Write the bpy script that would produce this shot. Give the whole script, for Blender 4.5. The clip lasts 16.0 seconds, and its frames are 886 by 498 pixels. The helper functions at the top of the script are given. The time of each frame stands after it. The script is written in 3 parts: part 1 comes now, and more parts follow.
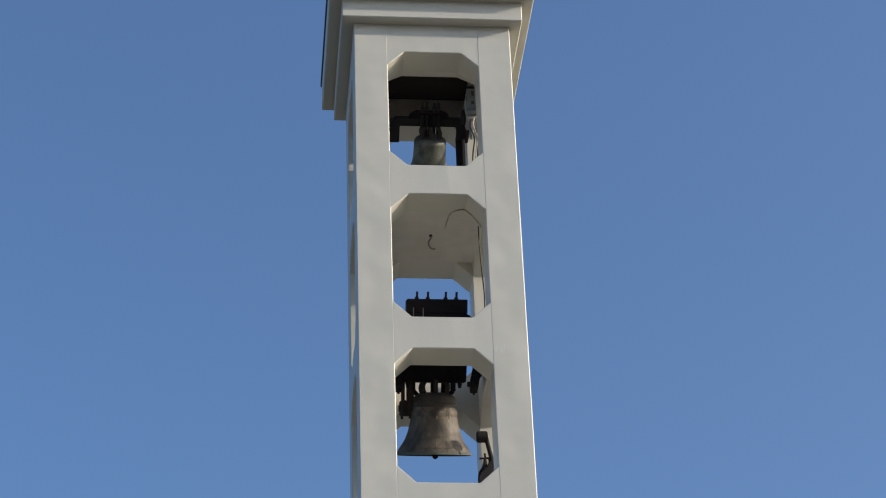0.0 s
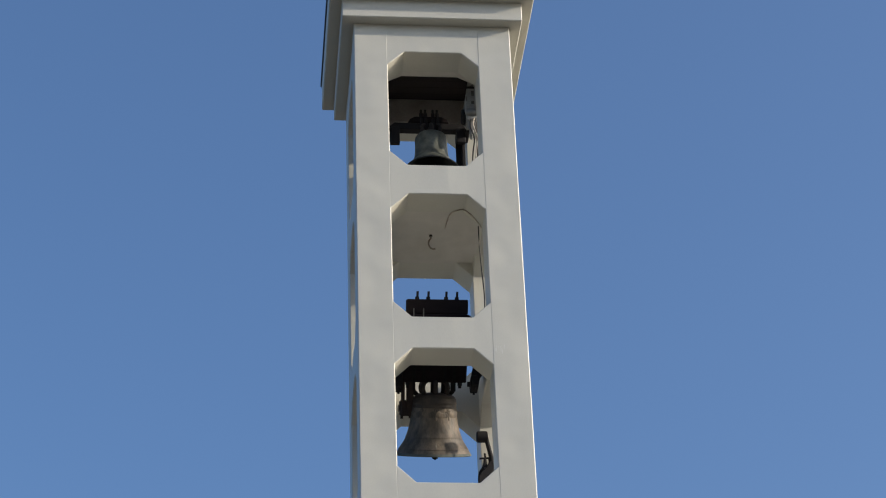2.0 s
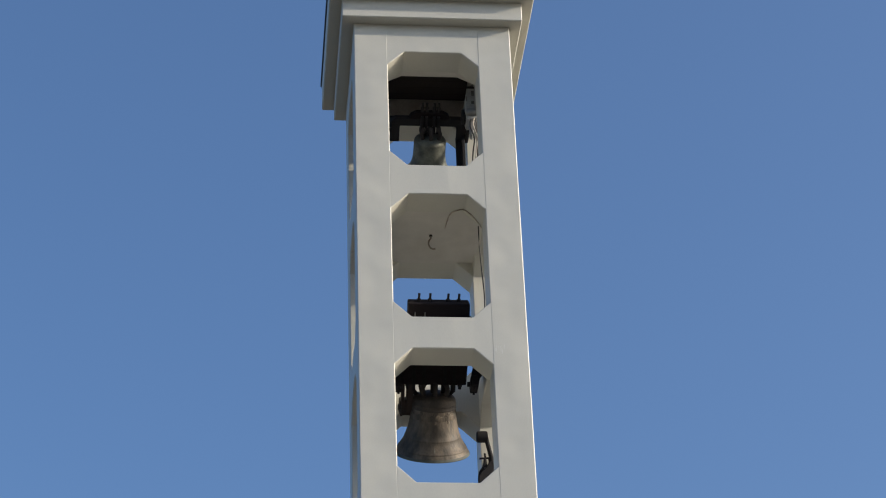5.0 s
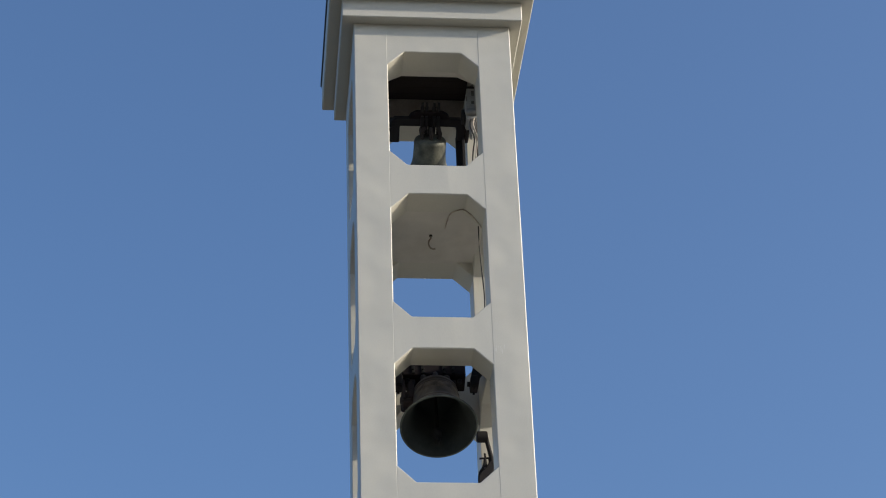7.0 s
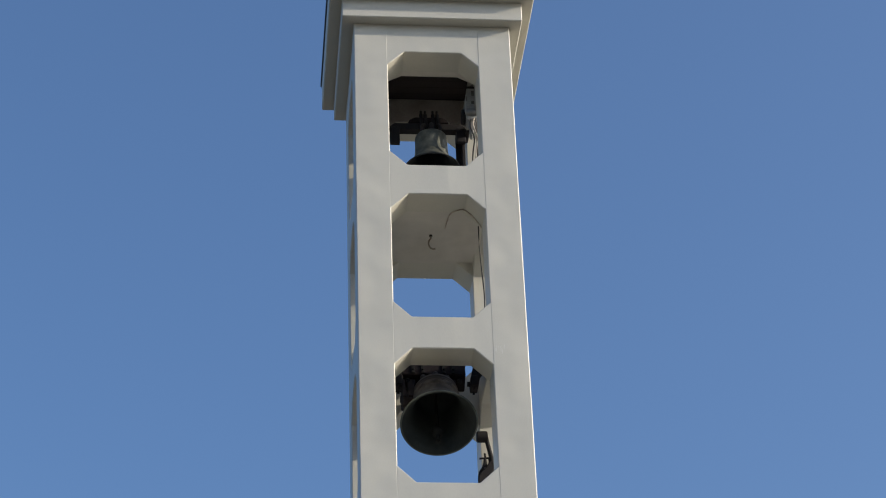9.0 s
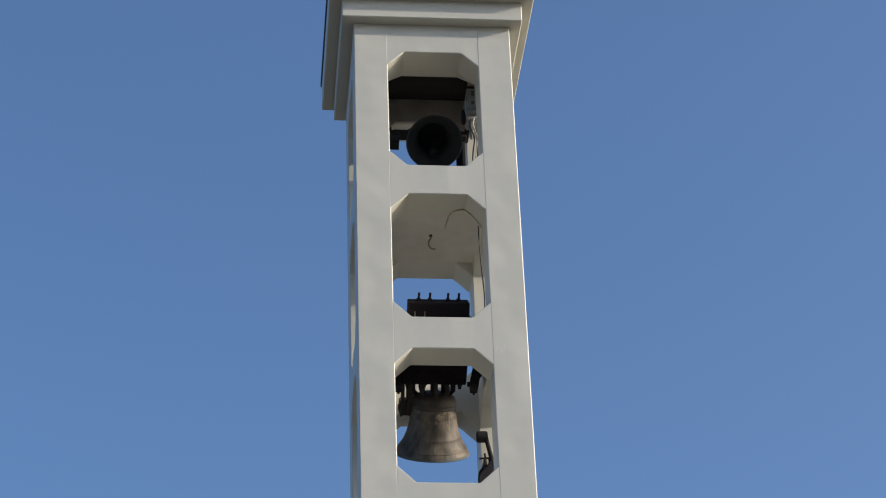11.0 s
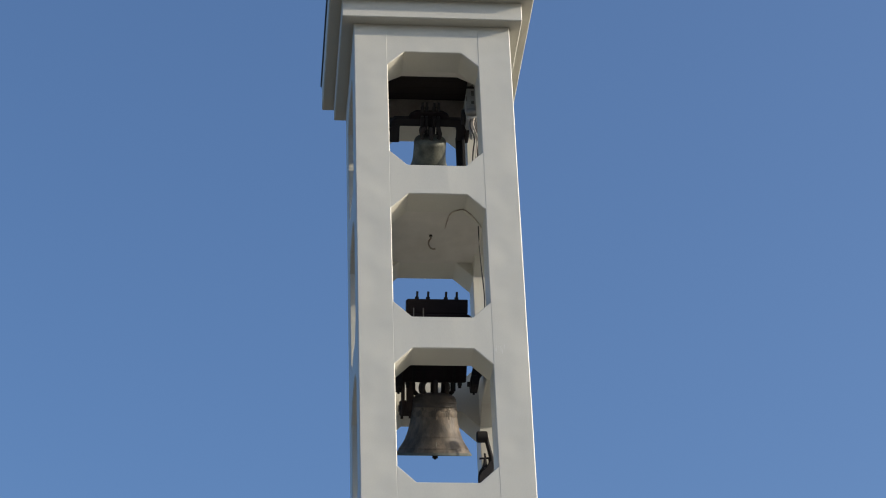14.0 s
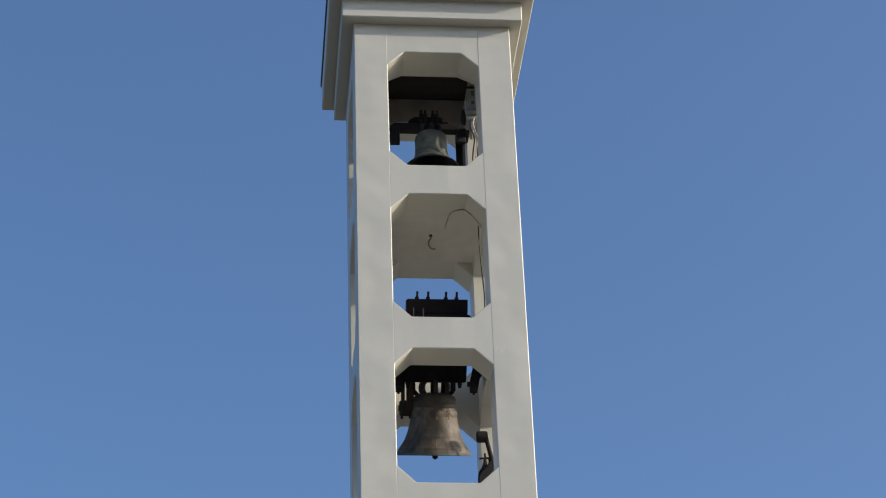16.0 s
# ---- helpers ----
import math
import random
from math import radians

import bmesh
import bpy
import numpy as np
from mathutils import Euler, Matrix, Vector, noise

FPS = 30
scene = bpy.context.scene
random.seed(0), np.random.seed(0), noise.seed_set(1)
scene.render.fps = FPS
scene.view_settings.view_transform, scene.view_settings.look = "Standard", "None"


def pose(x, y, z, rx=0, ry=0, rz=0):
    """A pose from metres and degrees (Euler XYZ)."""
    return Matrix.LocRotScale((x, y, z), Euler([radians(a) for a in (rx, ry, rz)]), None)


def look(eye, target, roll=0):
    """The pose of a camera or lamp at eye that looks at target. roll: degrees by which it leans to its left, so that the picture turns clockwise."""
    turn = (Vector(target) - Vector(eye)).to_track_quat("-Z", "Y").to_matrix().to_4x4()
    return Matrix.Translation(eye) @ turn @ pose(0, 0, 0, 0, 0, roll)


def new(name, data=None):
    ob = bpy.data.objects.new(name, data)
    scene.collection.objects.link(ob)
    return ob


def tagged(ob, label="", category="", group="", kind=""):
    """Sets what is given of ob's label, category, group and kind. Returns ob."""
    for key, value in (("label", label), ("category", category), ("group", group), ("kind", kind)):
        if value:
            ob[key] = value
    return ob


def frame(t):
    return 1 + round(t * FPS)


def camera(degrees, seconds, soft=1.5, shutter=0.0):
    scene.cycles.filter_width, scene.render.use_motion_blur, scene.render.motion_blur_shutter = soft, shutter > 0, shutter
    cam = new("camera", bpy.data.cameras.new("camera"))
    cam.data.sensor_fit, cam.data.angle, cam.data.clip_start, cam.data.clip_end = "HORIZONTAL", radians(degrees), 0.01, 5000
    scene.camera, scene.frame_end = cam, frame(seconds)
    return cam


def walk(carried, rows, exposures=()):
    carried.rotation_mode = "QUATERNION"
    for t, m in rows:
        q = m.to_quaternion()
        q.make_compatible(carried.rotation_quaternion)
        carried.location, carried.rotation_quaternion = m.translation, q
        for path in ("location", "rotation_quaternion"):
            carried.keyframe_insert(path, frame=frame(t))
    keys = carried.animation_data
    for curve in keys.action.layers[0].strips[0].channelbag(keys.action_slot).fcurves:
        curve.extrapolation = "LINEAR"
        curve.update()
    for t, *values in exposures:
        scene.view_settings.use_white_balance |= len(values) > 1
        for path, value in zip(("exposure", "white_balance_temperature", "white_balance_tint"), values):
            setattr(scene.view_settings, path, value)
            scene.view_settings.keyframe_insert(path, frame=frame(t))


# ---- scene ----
# The tower: square plan, front face on y = 0, x = 0 in its middle line.
Z0 = 20.16            # soffit of the top opening above the ground
H = 1.10              # half the tower's width
D = 2 * H
A = 0.633             # half an opening's width
PIL = H - A           # side of a corner pillar
CH, CV = 0.236, 0.226  # run and rise of the openings' cut corners
OH = 1.898            # height of an opening
PITCH = 2.3716        # from opening to opening
YB = D / 2            # the bells' axes lie in the tower's middle
BIG = (-0.027, YB, Z0 - 4.664)
SMALL = (0.046, YB, Z0 - 0.549)

# ---- camera ----
EYE = (-2.5901, -24.4878, 1.5984)
YAW, TILT = 0.1070, 0.5566
AIM = (EYE[0] + math.sin(YAW) * math.cos(TILT), EYE[1] + math.cos(YAW) * math.cos(TILT), EYE[2] + math.sin(TILT))
cam = camera(22.80, 16.0, soft=1.08)
STAND = look(EYE, AIM, -2.200)
walk(cam, [(0.0, STAND), (16.0, STAND)])
scene.view_settings.exposure = 0.52

# ---- sky and sun ----
SUN_AZ, SUN_EL = radians(105.9), radians(18.4)
to_sun = Vector((math.sin(SUN_AZ) * math.cos(SUN_EL), math.cos(SUN_AZ) * math.cos(SUN_EL), math.sin(SUN_EL)))
world = bpy.data.worlds.new("sky")
world.use_nodes = True
scene.world = world
nt = world.node_tree
sky = nt.nodes.new("ShaderNodeTexSky")
sky.sky_type = "NISHITA"
sky.sun_disc = False
sky.sun_elevation, sky.sun_rotation = SUN_EL, SUN_AZ
sky.altitude, sky.air_density, sky.dust_density, sky.ozone_density = 200, 1.0, 4.5, 5.25
bg = next(n for n in nt.nodes if n.type == "BACKGROUND")
bg.inputs["Strength"].default_value = 0.1435
nt.links.new(sky.outputs[0], bg.inputs[0])
sun = new("sun", bpy.data.lights.new("sun", "SUN"))
sun.data.energy, sun.data.angle, sun.data.color = 2.8, radians(0.53), (1.0, 0.885, 0.72)
sun.matrix_world = look((30, -10, 30), Vector((30, -10, 30)) - to_sun)


# ---- materials ----
def material(name, base, rough=0.6, metal=0.0, vary=0.12, grain=30.0, stain=2.0, bump=0.15, tint=None, gloss=0.5,
             stretch=(1, 1, 1), wave=0.0, wave_scale=2.2, piece=0.0):
    """Base colour varied at two scales, roughness broken up, fine relief, and if asked a slow waviness as of thin sheet."""
    m = bpy.data.materials.new(name)
    m.use_nodes = True
    t = m.node_tree
    n, link = t.nodes, t.links
    b = next(x for x in n if x.type == "BSDF_PRINCIPLED")
    co = n.new("ShaderNodeTexCoord")
    mp = n.new("ShaderNodeMapping")
    mp.inputs["Scale"].default_value = stretch
    link.new(co.outputs["Object"], mp.inputs[0])

    def noise_tex(scale, detail, src=mp):
        x = n.new("ShaderNodeTexNoise")
        x.inputs["Scale"].default_value, x.inputs["Detail"].default_value = scale, detail
        link.new(src.outputs[0], x.inputs["Vector"])
        return x

    big, fine = noise_tex(stain, 4), noise_tex(grain, 6)
    tint = tint or tuple(c * 0.62 for c in base)
    ramp = n.new("ShaderNodeValToRGB")
    ramp.color_ramp.elements[0].position, ramp.color_ramp.elements[1].position = 0.38, 0.66
    ramp.color_ramp.elements[0].color, ramp.color_ramp.elements[1].color = (0, 0, 0, 1), (1, 1, 1, 1)
    link.new(big.outputs["Fac"], ramp.inputs[0])
    amount = n.new("ShaderNodeMath")
    amount.operation = "MULTIPLY"
    amount.inputs[1].default_value = vary
    link.new(ramp.outputs[0], amount.inputs[0])
    mix = n.new("ShaderNodeMixRGB")
    mix.inputs[1].default_value, mix.inputs[2].default_value = (*base, 1), (*tint, 1)
    link.new(amount.outputs[0], mix.inputs[0])
    fm = n.new("ShaderNodeMapRange")
    fm.inputs[3].default_value, fm.inputs[4].default_value = 1 - vary * 0.6, 1 + vary * 0.6
    link.new(fine.outputs["Fac"], fm.inputs[0])
    last = fm.outputs[0]
    if piece:
        info = n.new("ShaderNodeObjectInfo")
        pm = n.new("ShaderNodeMapRange")
        pm.inputs[3].default_value, pm.inputs[4].default_value = 1 - piece, 1 + piece
        link.new(info.outputs["Random"], pm.inputs[0])
        mul = n.new("ShaderNodeMath")
        mul.operation = "MULTIPLY"
        link.new(last, mul.inputs[0])
        link.new(pm.outputs[0], mul.inputs[1])
        last = mul.outputs[0]
    val = n.new("ShaderNodeVectorMath")
    val.operation = "SCALE"
    link.new(mix.outputs[0], val.inputs[0])
    link.new(last, val.inputs["Scale"])
    link.new(val.outputs[0], b.inputs["Base Color"])
    rm = n.new("ShaderNodeMapRange")
    rm.inputs[3].default_value, rm.inputs[4].default_value = max(rough - 0.12, 0.05), min(rough + 0.12, 1)
    link.new(fine.outputs["Fac"], rm.inputs[0])
    link.new(rm.outputs[0], b.inputs["Roughness"])
    b.inputs["Metallic"].default_value = metal
    b.inputs["Specular IOR Level"].default_value = gloss
    bp = n.new("ShaderNodeBump")
    bp.inputs["Strength"].default_value, bp.inputs["Distance"].default_value = bump, 0.004
    link.new(fine.outputs["Fac"], bp.inputs["Height"])
    if wave:
        slow = noise_tex(wave_scale, 1)
        wb = n.new("ShaderNodeBump")
        wb.inputs["Strength"].default_value, wb.inputs["Distance"].default_value = 1.0, wave
        link.new(slow.outputs["Fac"], wb.inputs["Height"])
        link.new(wb.outputs[0], bp.inputs["Normal"])
    link.new(bp.outputs[0], b.inputs["Normal"])
    return m


M_CLAD = material("white_cladding", (0.580, 0.562, 0.490), 0.45, 0.0, 0.14, 60, 1.5, 0.05, (0.46, 0.44, 0.38), wave=0.024, wave_scale=2.0)
M_SHEET = material("cladding_sheet", (0.580, 0.562, 0.490), 0.45, 0.0, 0.10, 60, 1.6, 0.05, (0.45, 0.43, 0.38), stretch=(1.0, 1.0, 0.4), wave=0.016, wave_scale=2.6)
M_CORNICE = material("cornice_paint", (0.580, 0.562, 0.490), 0.5, 0.0, 0.10, 40, 1.6, 0.06, (0.48, 0.46, 0.41), wave=0.004, wave_scale=1.6)
M_SCRAPE = material("scraped_paint", (0.74, 0.73, 0.68), 0.6, 0.0, 0.3, 60, 20, 0.1)
M_PLASTER = material("inner_plaster", (0.62, 0.59, 0.535), 0.8, 0.0, 0.22, 5, 1.7, 0.06, (0.40, 0.35, 0.28))
M_BACK = material("dark_back_face", (0.34, 0.31, 0.285), 0.9, 0.0, 0.4, 30, 2.5, 0.4, (0.12, 0.10, 0.09))
M_ROOF = material("black_roofing", (0.02, 0.021, 0.024), 0.55, 0.0, 0.3, 50, 3, 0.2)
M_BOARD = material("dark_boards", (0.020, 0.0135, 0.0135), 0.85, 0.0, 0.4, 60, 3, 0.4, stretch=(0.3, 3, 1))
M_BRONZE = material("brown_bronze", (0.138, 0.109, 0.081), 0.62, 0.2, 1.0, 26, 5.0, 0.8, (0.046, 0.038, 0.030), stretch=(1.3, 1.3, 0.55))
# same bronze with the soffit's shadow put into its colour
M_SHADED_SHOULDER = material("shaded_shoulder_bronze", (0.072, 0.056, 0.045), 0.62, 0.2, 0.9, 30, 6.0, 0.8, (0.042, 0.034, 0.028))
M_PALE = material("pale_scuff", (0.24, 0.22, 0.17), 0.6, 0.2, 0.8, 40, 14, 0.4, (0.12, 0.10, 0.08))
M_GREEN = material("green_bronze", (0.132, 0.136, 0.112), 0.58, 0.35, 0.8, 30, 7, 0.6, (0.055, 0.060, 0.052))
M_OLD = material("old_bronze", (0.026, 0.020, 0.018), 0.75, 0.1, 0.5, 30, 8, 0.4)
M_LIP = material("worn_lip", (0.088, 0.098, 0.083), 0.7, 0.1, 0.6, 26, 6, 0.4, (0.025, 0.03, 0.026))
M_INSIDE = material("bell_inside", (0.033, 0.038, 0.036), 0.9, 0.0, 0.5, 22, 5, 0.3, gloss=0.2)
# inside of the small bell, darker than the large bell's
M_INSIDE_DARK = material("darker_bell_inside", (0.016, 0.018, 0.019), 0.9, 0.0, 0.5, 22, 5, 0.3, gloss=0.2)
M_RIM = material("dark_rim", (0.017, 0.019, 0.019), 0.8, 0.1, 0.6, 26, 6, 0.4)
M_WOOD = material("tarred_timber", (0.016, 0.012, 0.013), 0.9, 0.0, 0.7, 45, 5, 0.6, gloss=0.12, stretch=(0.4, 2, 2))
M_IRON = material("black_iron", (0.015, 0.013, 0.014), 0.75, 0.0, 0.5, 60, 6, 0.3, gloss=0.3)
M_DULL = material("dull_iron", (0.014, 0.0145, 0.014), 0.95, 0.0, 0.4, 40, 8, 0.2, gloss=0.1)
M_RUST = material("rusty_iron", (0.035, 0.019, 0.014), 0.75, 0.1, 0.6, 50, 8, 0.4, (0.015, 0.011, 0.010))
M_STEEL = material("worn_steel", (0.16, 0.15, 0.14), 0.5, 0.6, 0.6, 40, 9, 0.3)
M_GREY = material("grey_enamel", (0.34, 0.34, 0.325), 0.6, 0.0, 0.5, 40, 5, 0.1)
M_CABLE = material("dark_cable", (0.05, 0.047, 0.043), 0.6, 0.0, 0.3, 80, 10, 0.1)
M_LEAD = material("grey_lead", (0.56, 0.50, 0.42), 0.8, 0.0, 0.8, 60, 9, 0.1, (0.22, 0.18, 0.14))
M_DUCT = material("dull_duct", (0.13, 0.125, 0.115), 0.75, 0.0, 0.6, 30, 4, 0.2, (0.07, 0.065, 0.06))
M_HOOK = material("old_hook_paint", (0.34, 0.295, 0.23), 0.8, 0.0, 0.7, 40, 12, 0.2, (0.18, 0.14, 0.10))
M_GALV = material("galvanised", (0.26, 0.26, 0.25), 0.65, 0.3, 0.3, 50, 8, 0.15)
M_GROUND = material("ground_grass", (0.086, 0.076, 0.053), 0.95, 0.0, 0.6, 3.0, 0.08, 0.5, (0.085, 0.070, 0.056))
M_PAVE = material("paving", (0.23, 0.215, 0.19), 0.85, 0.0, 0.25, 25, 1.2, 0.3)


# ---- mesh helpers ----
def solid(name, bm, mat, parent=None, label="", smooth=False):
    me = bpy.data.meshes.new(name)
    bmesh.ops.recalc_face_normals(bm, faces=bm.faces[:])
    bm.to_mesh(me)
    bm.free()
    me.materials.append(mat)
    if smooth:
        for f in me.polygons:
            f.use_smooth = True
        me.set_sharp_from_angle(angle=radians(38))
    ob = new(name, me)
    if parent:
        ob.parent = parent
    if label:
        ob["label"] = label
    return ob


def part(name, bm, mat, parent, label="", smooth=False):
    return solid(name, bm, mat, parent, label, smooth)


def thing(name, at, label, category, group="", kind=""):
    ob = new(name)
    ob.location = at
    ob.empty_display_size = 0.2
    return tagged(ob, label, category, group, kind)


def box(bm, x0, x1, y0, y1, z0, z1, bevel=0.0, m=None, seg=1):
    r = bmesh.ops.create_cube(bm, size=1)
    vs = r["verts"]
    for v in vs:
        v.co = Vector(((x0 + x1) / 2 + v.co.x * (x1 - x0), (y0 + y1) / 2 + v.co.y * (y1 - y0), (z0 + z1) / 2 + v.co.z * (z1 - z0)))
    if m:
        for v in vs:
            v.co = m @ v.co
    if bevel:
        es = list({e for v in vs for e in v.link_edges})
        bmesh.ops.bevel(bm, geom=es, offset=bevel, segments=seg, affect="EDGES", profile=0.5)
    return bm


def prism(points, y0, y1, bevel=0.0, m=None, ends=9.0):
    """A polygon in the x-z plane drawn out along y; edges that lie at x = ends or beyond stay sharp."""
    bm = bmesh.new()
    f = [bm.verts.new((x, y0, z)) for x, z in points]
    g = [bm.verts.new((x, y1, z)) for x, z in points]
    bm.faces.new(f)
    bm.faces.new(g[::-1])
    k = len(points)
    for i in range(k):
        j = (i + 1) % k
        bm.faces.new((f[i], g[i], g[j], f[j]))
    bmesh.ops.recalc_face_normals(bm, faces=bm.faces[:])
    if bevel:
        es = [e for e in bm.edges if min(abs(v.co.x) for v in e.verts) < ends - 1e-4]
        bmesh.ops.bevel(bm, geom=es, offset=bevel, segments=1, affect="EDGES")
    if m:
        bmesh.ops.transform(bm, matrix=m, verts=bm.verts[:])
    return bm


def column(points, z0, z1):
    """A polygon in plan drawn up from z0 to z1."""
    bm = bmesh.new()
    lo = [bm.verts.new((x, y, z0)) for x, y in points]
    hi = [bm.verts.new((x, y, z1)) for x, y in points]
    bm.faces.new(lo[::-1])
    bm.faces.new(hi)
    k = len(points)
    for i in range(k):
        j = (i + 1) % k
        bm.faces.new((lo[i], lo[j], hi[j], hi[i]))
    return bm


def rod(bm, a, b, r, sides=10, r2=None):
    a, b = Vector(a), Vector(b)
    d = b - a
    m = Matrix.Translation((a + b) / 2) @ d.to_track_quat("Z", "Y").to_matrix().to_4x4()
    bmesh.ops.create_cone(bm, cap_ends=True, segments=sides, radius1=r, radius2=r if r2 is None else r2, depth=d.length, matrix=m)
    return bm


def lathe(profile, sides=64):
    """A profile of (radius, z) turned round the z axis."""
    bm = bmesh.new()
    rings = []
    for r, z in profile:
        if r < 1e-5:
            rings.append([bm.verts.new((0, 0, z))])
        else:
            rings.append([bm.verts.new((r * math.cos(2 * math.pi * i / sides), r * math.sin(2 * math.pi * i / sides), z)) for i in range(sides)])
    for p, q in zip(rings, rings[1:]):
        for i in range(sides):
            j = (i + 1) % sides
            if len(p) == 1 and len(q) > 1:
                bm.faces.new((p[0], q[j], q[i]))
            elif len(q) == 1 and len(p) > 1:
                bm.faces.new((p[i], p[j], q[0]))
            elif len(p) > 1:
                bm.faces.new((p[i], p[j], q[j], q[i]))
    return bm


def tube(points, r, sides=8, steps=6):
    """A round cable along a smooth line through the points."""
    pts = [Vector(p) for p in points]
    line = []
    for i in range(len(pts) - 1):
        p0, p1, p2, p3 = pts[max(i - 1, 0)], pts[i], pts[i + 1], pts[min(i + 2, len(pts) - 1)]
        for s in range(steps):
            u = s / steps
            line.append(0.5 * (2 * p1 + (p2 - p0) * u + (2 * p0 - 5 * p1 + 4 * p2 - p3) * u * u + (3 * p1 - p0 - 3 * p2 + p3) * u ** 3))
    line.append(pts[-1])
    bm = bmesh.new()
    rings = []
    side = None
    for i, c in enumerate(line):
        d = (line[min(i + 1, len(line) - 1)] - line[max(i - 1, 0)]).normalized()
        side = d.orthogonal().normalized() if side is None else (side - d * side.dot(d)).normalized()
        up = d.cross(side)
        rings.append([bm.verts.new(c + r * (math.cos(a) * side + math.sin(a) * up)) for a in (2 * math.pi * k / sides for k in range(sides))])
    for p, q in zip(rings, rings[1:]):
        for i in range(sides):
            bm.faces.new((p[i], p[(i + 1) % sides], q[(i + 1) % sides], q[i]))
    bm.faces.new(rings[0][::-1])
    bm.faces.new(rings[-1])
    return bm


# ---- ground ----
def ground():
    bm = bmesh.new()
    bmesh.ops.create_grid(bm, x_segments=40, y_segments=40, size=3000)
    tagged(solid("ground", bm, M_GROUND), "short dry grass that reaches to the horizon", "ground", kind="structure")
    bm = bmesh.new()
    box(bm, -9, 9, -8, 10, -0.2, 0.05, 0.02)
    tagged(solid("pavement", bm, M_PAVE), "light concrete paving round the tower's foot", "pavement", kind="structure")


# ---- tower ----
# where the sheets fold along a wall piece, and how far each fold stands in or out
SHEETS = {"spandrel": ((-A, 0.001), (-0.313, 0.0015), (0.146, -0.0035), (0.40, 0.001), (A, 0.001)),
          "parapet": ((-A, 0.001), (-0.20, -0.001), (0.21, 0.0005), (A, 0.001))}


def wall_piece(name, tower, z_top, z_bottom, cut_top, cut_bottom):
    """The piece of wall between two openings, on all four sides: its upper edge is the sill of the opening above,
    its lower edge the soffit of the one below, both with their cut corners rising along the pillars."""
    e = 0.0108
    a, CVE = A + e, CV * (1 + e / CH)
    pts = []
    if cut_top:
        pts += [(-a, z_top + CVE), (-A + CH, z_top), (A - CH, z_top), (a, z_top + CVE)]
    else:
        pts += [(-a, z_top), (a, z_top)]
    if cut_bottom:
        pts += [(a, z_bottom - CVE), (A - CH, z_bottom), (-A + CH, z_bottom), (-a, z_bottom - CVE)]
    else:
        pts += [(a, z_bottom), (-a, z_bottom)]
    for k in range(4):
        turn = Matrix.Translation((0, H, 0)) @ Matrix.Rotation(k * math.pi / 2, 4, "Z") @ Matrix.Translation((0, -H, 0))
        core = part(name, prism(pts, 0.0025, PIL - 0.004, 0.011, turn, a), M_CLAD, tower)
        # the face is dressed with sheets that buckle, each leaning its own way
        folds = SHEETS.get(name, ())
        for (xl, yl), (xr, yr) in zip(folds, folds[1:]):
            inner = [x for x in (-A + CH, A - CH) if xl < x < xr]
            g = 0.013
            xs = [xl] + inner + [xr]
            up = [(x, z_top - g + (max(0.0, abs(x) - A + CH) * CV / CH if cut_top else 0)) for x in xs]
            dn = [(x, max(z_bottom, z_top - 3.0) + g - (max(0.0, abs(x) - A + CH) * CV / CH if cut_bottom else 0)) for x in xs]
            bm = bmesh.new()
            ring = up + dn[::-1]
            f = [bm.verts.new((x, yl + (yr - yl) * (x - xl) / (xr - xl), z)) for x, z in ring]
            r = [bm.verts.new((x, 0.006, z)) for x, z in ring]
            bm.faces.new(f)
            bm.faces.new(r[::-1])
            for q in range(len(ring)):
                w = (q + 1) % len(ring)
                bm.faces.new((f[q], r[q], r[w], f[w]))
            bmesh.ops.transform(bm, matrix=turn, verts=bm.verts[:])
            part("cladding_sheet", bm, M_SHEET, core)


